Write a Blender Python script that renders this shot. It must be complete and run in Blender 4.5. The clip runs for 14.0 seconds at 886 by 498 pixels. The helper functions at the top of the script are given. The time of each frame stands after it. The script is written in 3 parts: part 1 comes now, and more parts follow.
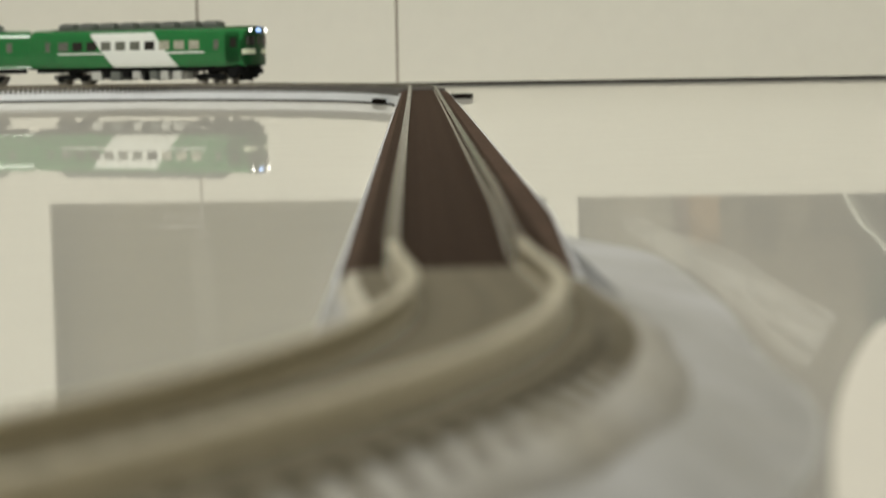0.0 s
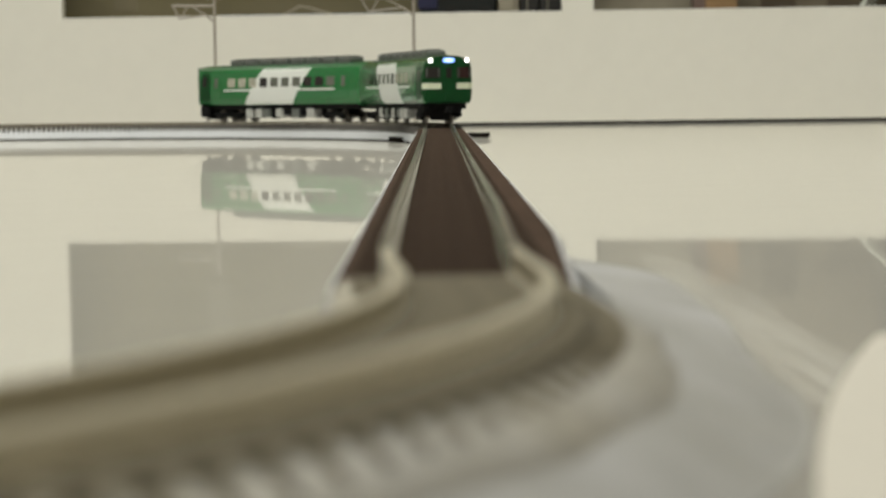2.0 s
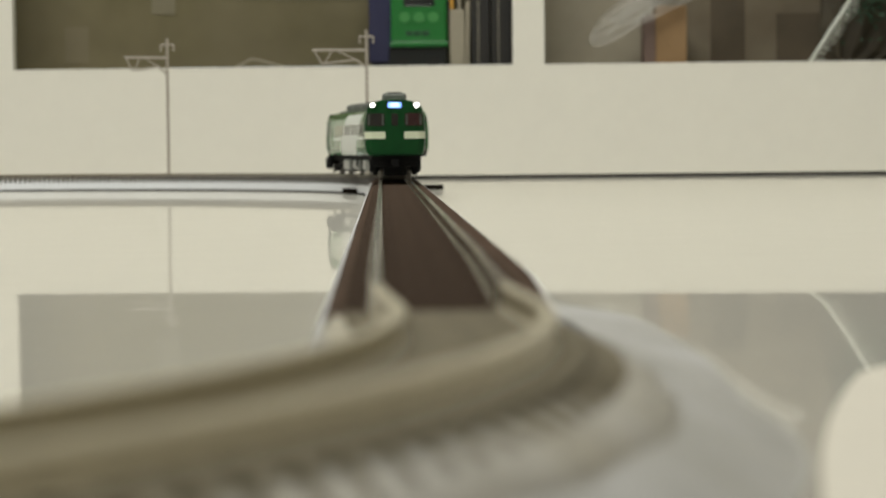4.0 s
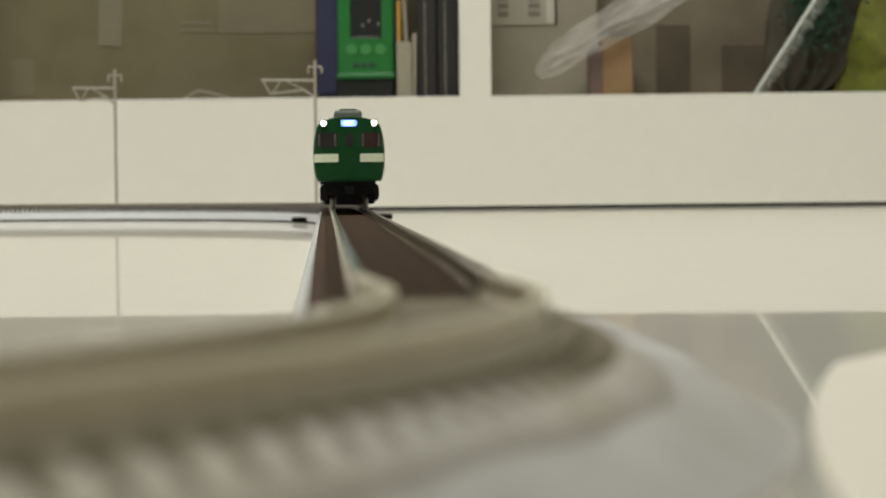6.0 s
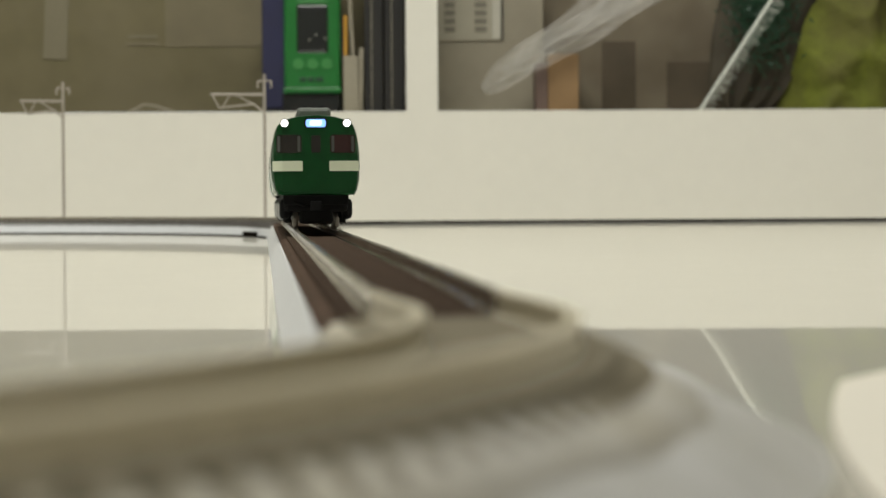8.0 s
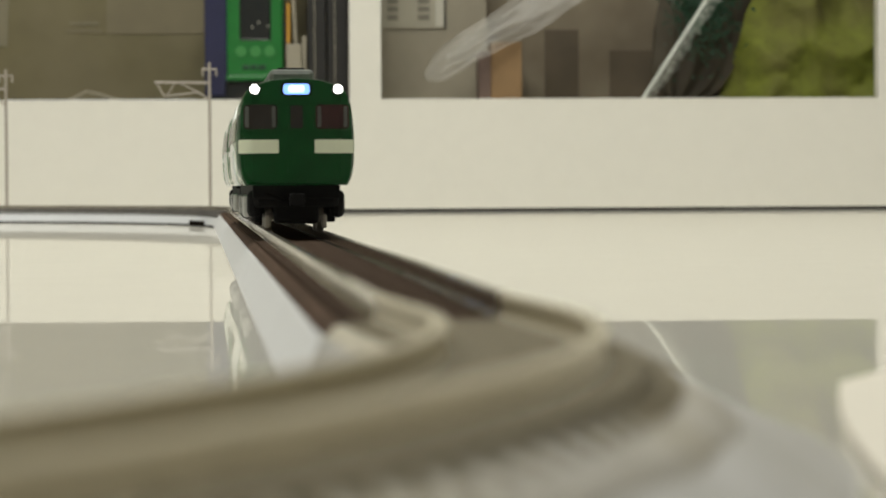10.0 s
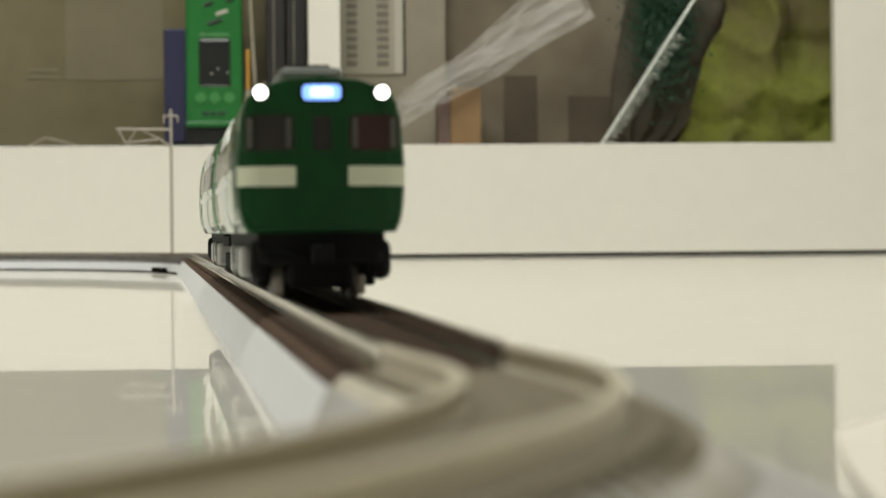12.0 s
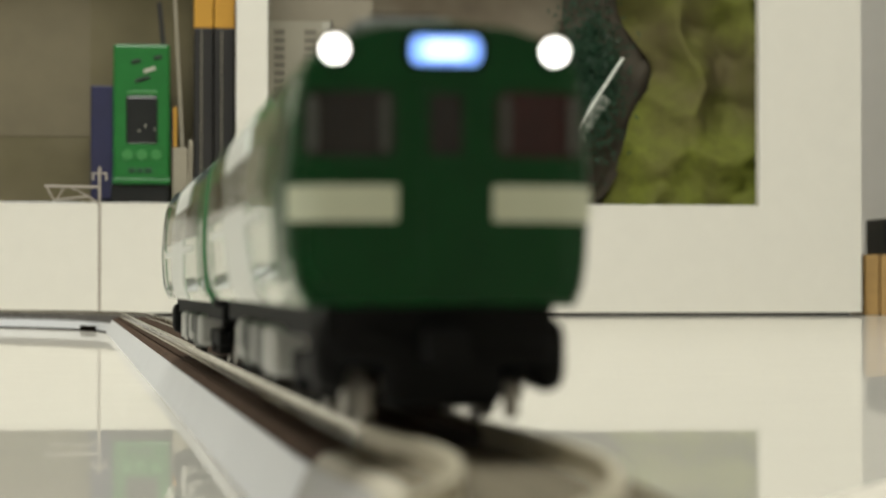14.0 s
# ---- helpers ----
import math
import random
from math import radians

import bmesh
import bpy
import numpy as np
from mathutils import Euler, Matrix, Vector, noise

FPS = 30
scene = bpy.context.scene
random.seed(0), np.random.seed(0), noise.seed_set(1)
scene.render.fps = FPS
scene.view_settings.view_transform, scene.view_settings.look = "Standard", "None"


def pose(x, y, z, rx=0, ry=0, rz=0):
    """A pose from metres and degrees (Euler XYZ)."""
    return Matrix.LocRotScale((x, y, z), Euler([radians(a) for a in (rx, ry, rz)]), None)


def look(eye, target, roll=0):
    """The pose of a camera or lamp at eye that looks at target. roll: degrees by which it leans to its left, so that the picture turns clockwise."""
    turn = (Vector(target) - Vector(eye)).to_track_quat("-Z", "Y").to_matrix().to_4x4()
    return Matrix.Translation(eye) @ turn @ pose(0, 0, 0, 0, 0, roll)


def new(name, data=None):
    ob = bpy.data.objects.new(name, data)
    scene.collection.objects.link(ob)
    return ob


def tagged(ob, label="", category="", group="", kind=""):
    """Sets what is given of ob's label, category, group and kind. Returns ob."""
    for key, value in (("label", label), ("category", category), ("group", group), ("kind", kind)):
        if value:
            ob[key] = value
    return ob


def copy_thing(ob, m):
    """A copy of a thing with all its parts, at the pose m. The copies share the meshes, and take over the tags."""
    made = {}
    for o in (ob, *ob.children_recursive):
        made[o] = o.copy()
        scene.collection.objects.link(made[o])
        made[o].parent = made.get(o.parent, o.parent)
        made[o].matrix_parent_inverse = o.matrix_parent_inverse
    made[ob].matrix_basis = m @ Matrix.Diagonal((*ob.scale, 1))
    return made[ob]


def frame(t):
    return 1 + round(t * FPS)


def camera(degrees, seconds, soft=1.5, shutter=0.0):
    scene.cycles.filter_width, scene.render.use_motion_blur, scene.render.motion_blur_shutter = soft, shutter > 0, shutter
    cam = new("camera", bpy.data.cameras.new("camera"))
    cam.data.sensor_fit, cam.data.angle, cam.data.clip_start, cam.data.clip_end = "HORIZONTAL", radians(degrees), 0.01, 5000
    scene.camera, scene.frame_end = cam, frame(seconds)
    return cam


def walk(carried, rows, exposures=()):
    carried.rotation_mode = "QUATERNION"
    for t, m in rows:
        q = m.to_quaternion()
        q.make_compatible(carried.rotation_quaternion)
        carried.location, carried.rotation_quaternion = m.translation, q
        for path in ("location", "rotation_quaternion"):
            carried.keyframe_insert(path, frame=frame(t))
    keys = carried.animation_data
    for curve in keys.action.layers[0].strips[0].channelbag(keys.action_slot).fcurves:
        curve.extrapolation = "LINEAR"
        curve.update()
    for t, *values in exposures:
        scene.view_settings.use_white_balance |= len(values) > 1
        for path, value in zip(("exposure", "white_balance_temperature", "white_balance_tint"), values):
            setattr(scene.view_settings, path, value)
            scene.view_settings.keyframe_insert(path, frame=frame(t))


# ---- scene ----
MM = 0.001
cam = camera(21.36, 14.0, soft=1.5)
# seconds, x, y, z (mm), yaw, pitch, roll (degrees)
PATH = [
    (0, -0.03, -83.36, 24.25, -2.096, -4.793, -0.909),
    (0.5, 0.38, -83.14, 23.33, -2.097, -4.534, -0.975),
    (1, 0.86, -82.95, 22.55, -2.200, -4.232, -0.690),
    (1.5, 1.46, -82.82, 21.88, -2.418, -3.986, -0.779),
    (2, 2.02, -82.73, 21.20, -2.587, -3.698, -0.766),
    (2.5, 2.30, -82.73, 20.48, -2.573, -3.195, -0.823),
    (5, -3.97, -85.56, 18.82, -0.138, -2.143, -0.513),
    (5.5, -4.12, -85.68, 17.34, 0.127, -1.919, -0.620),
    (6, -4.73, -85.90, 16.08, 0.146, -1.499, -0.628),
    (6.5, -5.87, -86.23, 15.37, 0.452, -1.260, -0.681),
    (7, -7.35, -86.68, 15.34, 0.825, -1.107, -0.533),
    (7.5, -9.09, -87.16, 15.83, 1.130, -1.134, -0.577),
    (8, -10.99, -87.63, 16.54, 1.674, -1.164, -0.365),
    (10.5, -18.04, -86.64, 18.21, 3.675, -1.538, -0.325),
    (11, -19.59, -87.08, 18.51, 4.110, -1.442, -0.287),
    (11.5, -20.40, -87.63, 18.50, 4.255, -0.909, -0.372),
    (12, -20.77, -88.25, 18.44, 4.365, -0.419, -0.472),
    (12.5, -21.16, -88.89, 18.56, 4.280, -0.397, -0.337),
    (13, -22.60, -89.53, 19.04, 3.871, -0.382, -0.384),
    (13.5, -24.39, -90.14, 19.65, 4.810, 0.426, -0.242),
    (14, -26.16, -90.69, 20.37, 6.346, 0.960, 0.012),
]
walk(cam, [(t, pose(x * MM, y * MM, z * MM, 90 + pitch, 0, -yaw) @ pose(0, 0, 0, 0, 0, roll))
           for t, x, y, z, yaw, pitch, roll in PATH],
     exposures=[(0, -0.33), (2.5, -0.30), (5.0, -0.27), (8.0, -0.18), (11.0, -0.11), (14.0, -0.04)])
# a small, fast lens that focuses on the far end of the table
cam.data.dof.use_dof = True
cam.data.dof.focus_distance = 0.60
cam.data.dof.aperture_fstop = 54

# ---- light: one ceiling lamp over the table and a weak even ambient, added as fill ----
world = bpy.data.worlds.new("ambient_fill")
scene.world = world
world.use_nodes = True
world.node_tree.nodes["Background"].inputs[0].default_value = (0.98, 0.98, 0.93, 1)
world.node_tree.nodes["Background"].inputs[1].default_value = 0.30


def area_lamp(name, m, sx, sy, watts, colour):
    data = bpy.data.lights.new(name, "AREA")
    data.shape, data.size, data.size_y, data.energy, data.color = "RECTANGLE", sx, sy, watts, colour
    ob = new(name, data)
    ob.matrix_world = m
    return ob


area_lamp("ceiling_lamp_light", look((-0.2, 0.45, 1.6), (0.0, 0.95, 0.0)), 1.2, 0.8, 43, (0.97, 0.97, 0.89))


# ---- materials ----
def material(name, colour, rough=0.5, metal=0.0, grain=0.0, scale=400.0, bump=0.0, second=None, big=30.0, coat=0.0, spec=0.5):
    """A principled surface: a fine grain and larger stains vary the colour, and a fine relief."""
    m = bpy.data.materials.new(name)
    m.use_nodes = True
    nt = m.node_tree
    p = nt.nodes["Principled BSDF"]
    p.inputs["Roughness"].default_value = rough
    p.inputs["Metallic"].default_value = metal
    p.inputs["Coat Weight"].default_value = coat
    p.inputs["Specular IOR Level"].default_value = spec
    p.inputs["Base Color"].default_value = (*colour, 1)
    if grain or bump or second:
        tc = nt.nodes.new("ShaderNodeTexCoord")
        fine = nt.nodes.new("ShaderNodeTexNoise")
        fine.inputs["Scale"].default_value, fine.inputs["Detail"].default_value = scale, 4
        wide = nt.nodes.new("ShaderNodeTexNoise")
        wide.inputs["Scale"].default_value, wide.inputs["Detail"].default_value = big, 3
        for n in (fine, wide):
            nt.links.new(tc.outputs["Object"], n.inputs["Vector"])
        lo = tuple(max(0, c * (1 - grain)) for c in colour)
        hi = tuple(min(1, c * (1 + grain)) for c in colour)
        ramp = nt.nodes.new("ShaderNodeMix")
        ramp.data_type = "RGBA"
        ramp.inputs["A"].default_value, ramp.inputs["B"].default_value = (*lo, 1), (*hi, 1)
        nt.links.new(fine.outputs["Fac"], ramp.inputs["Factor"])
        stain = nt.nodes.new("ShaderNodeMix")
        stain.data_type = "RGBA"
        step = nt.nodes.new("ShaderNodeMapRange")
        step.inputs["From Min"].default_value, step.inputs["From Max"].default_value = 0.38, 0.68
        nt.links.new(wide.outputs["Fac"], step.inputs["Value"])
        nt.links.new(step.outputs["Result"], stain.inputs["Factor"])
        nt.links.new(ramp.outputs["Result"], stain.inputs["A"])
        if second:
            stain.inputs["B"].default_value = (*second, 1)
        else:
            dim = nt.nodes.new("ShaderNodeMix")
            dim.data_type, dim.blend_type = "RGBA", "MULTIPLY"
            dim.inputs["Factor"].default_value = 1
            dim.inputs["B"].default_value = (1 - grain * .4, 1 - grain * .4, 1 - grain * .4, 1)
            nt.links.new(ramp.outputs["Result"], dim.inputs["A"])
            nt.links.new(dim.outputs["Result"], stain.inputs["B"])
        nt.links.new(stain.outputs["Result"], p.inputs["Base Color"])
        if bump:
            b = nt.nodes.new("ShaderNodeBump")
            b.inputs["Strength"].default_value, b.inputs["Distance"].default_value = bump, 0.0004
            nt.links.new(fine.outputs["Fac"], b.inputs["Height"])
            nt.links.new(b.outputs["Normal"], p.inputs["Normal"])
    return m


def glow(name, colour, strength):
    m = bpy.data.materials.new(name)
    m.use_nodes = True
    p = m.node_tree.nodes["Principled BSDF"]
    p.inputs["Base Color"].default_value = (*colour, 1)
    p.inputs["Emission Color"].default_value = (*colour, 1)
    p.inputs["Emission Strength"].default_value = strength
    return m


def polished(name, colour, share, rough):
    """A lacquered board: its paint scatters, its coat mirrors."""
    m = material(name, colour, 0.6, grain=0.03, scale=60, big=4)
    nt = m.node_tree
    g = nt.nodes.new("ShaderNodeBsdfGlossy")
    smear = nt.nodes.new("ShaderNodeTexNoise")
    smear.inputs["Scale"].default_value, smear.inputs["Detail"].default_value = 7, 5
    span = nt.nodes.new("ShaderNodeMapRange")
    span.inputs["To Min"].default_value, span.inputs["To Max"].default_value = rough * 0.3, rough * 2.2
    nt.links.new(smear.outputs["Fac"], span.inputs["Value"])
    nt.links.new(span.outputs["Result"], g.inputs["Roughness"])
    g.inputs["Color"].default_value = (0.97, 0.96, 0.93, 1)
    mix = nt.nodes.new("ShaderNodeMixShader")
    mix.inputs[0].default_value = share
    nt.links.new(nt.nodes["Principled BSDF"].outputs[0], mix.inputs[1])
    nt.links.new(g.outputs[0], mix.inputs[2])
    nt.links.new(mix.outputs[0], nt.nodes["Material Output"].inputs["Surface"])
    return m


def clear_film(name, share, colour, rough):
    m = bpy.data.materials.new(name)
    m.use_nodes = True
    nt = m.node_tree
    p = nt.nodes["Principled BSDF"]
    p.inputs["Base Color"].default_value = (*colour, 1)
    p.inputs["Roughness"].default_value = rough
    tr = nt.nodes.new("ShaderNodeBsdfTransparent")
    mix = nt.nodes.new("ShaderNodeMixShader")
    mix.inputs[0].default_value = share
    nt.links.new(tr.outputs[0], mix.inputs[1])
    nt.links.new(p.outputs[0], mix.inputs[2])
    nt.links.new(mix.outputs[0], nt.nodes["Material Output"].inputs["Surface"])
    return m


TABLE = polished("white_lacquer", (0.80, 0.775, 0.70), 0.62, 0.015)
BOARD = material("cream_board", (0.76, 0.735, 0.66), 0.45, grain=0.03, scale=90, big=6)
CARD_CREAM = material("cream_card_paper", (0.68, 0.64, 0.56), 0.7, grain=0.04, scale=120, big=12)
# lighter than the board: the edge highlight is put into this colour
LIP = material("edge_highlight_pale", (0.84, 0.82, 0.76), 0.4, grain=0.04, scale=90, big=8)
ROOM = material("room_paint", (0.72, 0.71, 0.67), 0.9, grain=0.04, scale=30, big=2)
WOOD = material("honey_wood", (0.45, 0.28, 0.10), 0.5, grain=0.25, scale=120, big=15)
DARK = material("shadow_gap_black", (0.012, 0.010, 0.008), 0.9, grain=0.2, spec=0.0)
BASE = material("pale_grey_plastic", (0.70, 0.715, 0.74), 0.35, grain=0.06, scale=500, big=40)
BALLAST_NEAR = material("olive_grey_ballast", (0.54, 0.50, 0.405), 0.8, grain=0.45, scale=600, bump=0.6, big=70)
BALLAST_SKIRT = material("grey_brown_ballast", (0.37, 0.345, 0.29), 0.85, grain=0.4, scale=450, bump=0.6, big=60, second=(0.44, 0.425, 0.395))
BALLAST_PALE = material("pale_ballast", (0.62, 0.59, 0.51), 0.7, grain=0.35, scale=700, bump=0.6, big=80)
RAIL_PALE = material("tan_rail", (0.58, 0.53, 0.40), 0.4, 0.35, grain=0.1, scale=600, big=50)
SLEEPER_PALE = material("olive_sleeper", (0.215, 0.187, 0.13), 0.8, grain=0.35, scale=700, big=60)
# the paler second tone stands in for mottled haze beside the near bend
BASE_GREY = material("mid_grey_plastic", (0.36, 0.35, 0.325), 0.75, grain=0.25, scale=220, bump=0.3, big=42, second=(0.47, 0.465, 0.46))
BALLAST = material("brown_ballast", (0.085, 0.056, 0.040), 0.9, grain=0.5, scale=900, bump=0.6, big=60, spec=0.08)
SLEEPER = material("dark_brown_sleeper", (0.062, 0.042, 0.030), 0.85, grain=0.3, scale=700, big=60, spec=0.08)
# lighter copy of the rail metal: the sheen is put into its colour
RAIL_SHEEN = material("bright_sheen_rail", (0.66, 0.62, 0.53), 0.16, 0.92, grain=0.08, scale=600, big=50)
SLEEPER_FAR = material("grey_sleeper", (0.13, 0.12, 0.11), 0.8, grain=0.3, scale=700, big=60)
RAIL = material("nickel_rail", (0.40, 0.36, 0.30), 0.18, 0.92, grain=0.08, scale=600, big=50)
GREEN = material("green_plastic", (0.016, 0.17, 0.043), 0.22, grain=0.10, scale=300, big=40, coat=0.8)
# the body green again, darkened: the shade on the cab end is in its colour
GREEN_SHADED = material("shaded_green_plastic", (0.004, 0.056, 0.013), 0.3, grain=0.2, scale=300, big=40, spec=0.25)
CREAM = material("cream_print", (0.72, 0.76, 0.58), 0.4, grain=0.05)
WHITE = material("white_print", (0.82, 0.84, 0.80), 0.35, grain=0.03)
ROOFGREY = material("roof_unit_grey", (0.15, 0.16, 0.145), 0.6, grain=0.3)
GLASS_DARK = material("smoked_glazing", (0.025, 0.022, 0.02), 0.12, grain=0.3)
GLASS_WARM = material("red_brown_glazing", (0.045, 0.017, 0.017), 0.15, grain=0.5, scale=250)
# lighter glazing tones: light on and through the windows is painted into them
GLASS_LIT = material("saloon_glazing", (0.15, 0.155, 0.13), 0.15, grain=0.5, scale=500)
GLASS_THROUGH_LIT = material("through_lit_glazing", (0.46, 0.45, 0.36), 0.2, grain=0.6, scale=400)
CHASSIS = material("black_underframe", (0.008, 0.008, 0.008), 0.7, grain=0.4, spec=0.15)
BOXGREY = material("equipment_grey", (0.50, 0.50, 0.47), 0.5, grain=0.2)
STEEL = material("wheel_steel", (0.30, 0.28, 0.25), 0.35, 0.8)
LAMP = glow("headlight_glow", (1.0, 0.98, 0.92), 6.0)
SIGN = glow("blue_sign_glow", (0.22, 0.42, 1.0), 1.6)
SIGN_CORE = glow("pale_sign_glow", (0.55, 0.75, 1.0), 1.9)
MAST = material("mast_grey", (0.36, 0.32, 0.27), 0.5, grain=0.1)


# ---- mesh helpers, all in millimetres ----
def box(bm, x0, x1, y0, y1, z0, z1, bevel=0.0, m=None):
    r = bmesh.ops.create_cube(bm, size=1)
    vs = r["verts"]
    for v in vs:
        v.co = Vector(((x0 + x1) / 2 + v.co.x * (x1 - x0), (y0 + y1) / 2 + v.co.y * (y1 - y0), (z0 + z1) / 2 + v.co.z * (z1 - z0)))
    if bevel:
        es = list({e for v in vs for e in v.link_edges})
        r = bmesh.ops.bevel(bm, geom=es, offset=bevel, segments=2, affect="EDGES", profile=0.5)
        vs = list({v for f in r["faces"] for v in f.verts} | {v for v in vs if v.is_valid})
    if m is not None:
        bmesh.ops.transform(bm, matrix=m, verts=vs)
    return vs


def rod(bm, a, b, r, sides=8):
    a, b = Vector(a), Vector(b)
    q = (b - a).to_track_quat("Z", "Y").to_matrix().to_4x4()
    bmesh.ops.create_cone(bm, segments=sides, radius1=r, radius2=r, depth=(b - a).length, cap_ends=True,
                          matrix=Matrix.Translation((a + b) / 2) @ q)


def disc(bm, centre, axis, r, depth, sides=20):
    c, n = Vector(centre), Vector(axis).normalized()
    rod(bm, c - n * depth / 2, c + n * depth / 2, r, sides)


def part(name, bm, mat, parent=None, label="", smooth=False):
    me = bpy.data.meshes.new(name)
    bmesh.ops.scale(bm, vec=(MM, MM, MM), verts=bm.verts)
    bmesh.ops.recalc_face_normals(bm, faces=bm.faces)
    bm.to_mesh(me)
    bm.free()
    me.materials.append(mat)
    if smooth:
        for p in me.polygons:
            p.use_smooth = True
    ob = new(name, me)
    if parent:
        ob.parent = parent
    if label:
        tagged(ob, label)
    return ob


def boxpart(name, dims, mat, parent=None, bevel=0.0, label=""):
    bm = bmesh.new()
    box(bm, *dims, bevel=bevel)
    return part(name, bm, mat, parent, label)


def thing(name, label, category, group="", m=None, kind=""):
    ob = new(name)
    ob.empty_display_size = 0.01
    if m is not None:
        ob.matrix_world = m
    return tagged(ob, label, category, group, kind)


# ---- the line of the track ----
START, H0 = (-46.78, 974.96), 1.5236


def centre_line(step=3.0):
    """Points x, y, heading of the track's middle: a wide far bend, a long straight and the near bend."""
    x, y, h = *START, H0
    back = []
    for length, bend in ((229.2, 1 / 304.4), (477.1, 0.0044)):
        n = round(length / step)
        d = length / n
        for i in range(n):
            g = h - d * bend
            k = (h + g) / 2
            x, y, h = x - d * math.cos(k), y + d * math.sin(k), g
            back.append((x, y, h))
    line = back[::-1]
    x, y, h = *START, H0
    line.append((x, y, h))
    for length, bend in ((859.6, 0.0), (30.0, -0.00286), (60.0, 1 / 116.2), (240.0, 1 / 181.4), (120, 0.0)):
        n = round(length / step)
        for i in range(n):
            d = length / n
            g = h + d * bend
            k = (h + g) / 2
            x, y, h = x + d * math.cos(k), y - d * math.sin(k), g
            line.append((x, y, h))
    return np.array(line)


LINE = centre_line()
ARC = np.concatenate([[0], np.cumsum(np.hypot(*np.diff(LINE[:, :2], axis=0).T))])
RAIL_TOP = 9.2


def along(s, off=0.0):
    x, y, h = (float(np.interp(s, ARC, LINE[:, i])) for i in range(3))
    return x + off * math.sin(h), y + off * math.cos(h), h


# ---- room, table and cabinet ----
WALL_Y = 1627.0


# slope of the lacquered top along y, in thousandths: the left and the right of the track warp differently
WARP_Y = [100, 140, 165, 215, 225, 236, 262, 300]
WARP_LEFT = [0, 2.0, 3.0, 3.0, 2.4, 0.8, 0.0, 0.0]
WARP_RIGHT = [0, 1.0, 1.5, 1.4, -0.6, -1.4, -0.9, 0.0]


def tabletop(table):
    """The board: a fine, slightly uneven top between straight sides."""
    xs = [-1100, -500, -200, -90, -30, -15, 0, 15, 30, 90, 200, 500, 1000]
    ys = [-420, 0, 90] + list(range(100, 305, 5)) + [340, 700, 1200, 1960]
    fall = {}
    for name, slopes in (("left", WARP_LEFT), ("right", WARP_RIGHT)):
        z, heights = 0.0, [0.0]
        for a, b in zip(ys[::-1], ys[-2::-1]):
            z -= float(np.interp((a + b) / 2, WARP_Y, slopes, 0, 0)) * 0.001 * (a - b)
            heights.append(z)
        fall[name] = heights[::-1]
    bm = bmesh.new()
    grid = []
    for x in xs:
        k = min(1.0, max(0.0, (x + 30) / 60))
        grid.append([bm.verts.new((x, y, a + (b - a) * k)) for y, a, b in zip(ys, fall["left"], fall["right"])])
    for p, q in zip(grid, grid[1:]):
        for j in range(len(ys) - 1):
            bm.faces.new((p[j], q[j], q[j + 1], p[j + 1])).smooth = True
    rim = [g[0] for g in grid] + grid[-1][1:] + [g[-1] for g in grid[-2::-1]] + grid[0][-2:0:-1]
    low = [bm.verts.new((v.co.x, v.co.y, -30)) for v in rim]
    high = [bm.verts.new(v.co) for v in rim]
    n = len(rim)
    for i in range(n):
        bm.faces.new((high[i], high[(i + 1) % n], low[(i + 1) % n], low[i]))
    bm.faces.new(low)
    part("tabletop", bm, TABLE, table)


def room():
    boxpart("wall_north", (-2200, 2200, 2500, 2560, -750, 1700), ROOM)
    boxpart("wall_south", (-2200, 2200, -1560, -1500, -750, 1700), ROOM)
    boxpart("wall_west", (-2260, -2200, -1560, 2560, -750, 1700), ROOM)
    boxpart("wall_east", (2200, 2260, -1560, 2560, -750, 1700), ROOM)
    boxpart("ceiling", (-2260, 2260, -1560, 2560, 1700, 1740), ROOM)
    boxpart("floor", (-2260, 2260, -1560, 2560, -800, -750), WOOD)
    for n in ("wall_north", "wall_south", "wall_west", "wall_east", "ceiling", "floor"):
        tagged(bpy.data.objects[n], kind="structure")
    fixture = thing("ceiling_lamp", "flat white ceiling lamp above the table", "lamp")
    part_bm = bmesh.new()
    box(part_bm, -600, 600, -450, 450, 1662, 1699, 8)
    ob = part("housing", part_bm, BOARD, fixture)
    ob.location = (-0.2, 0.45, 0)
    t = thing("table", "cream white lacquered table with a mirror gloss", "table")
    tabletop(t)
    for x in (-1000, 900):
        for y in (-340, 1880):
            boxpart("leg", (x - 25, x + 25, y - 25, y + 25, -750, -30), BOARD, t, 2)


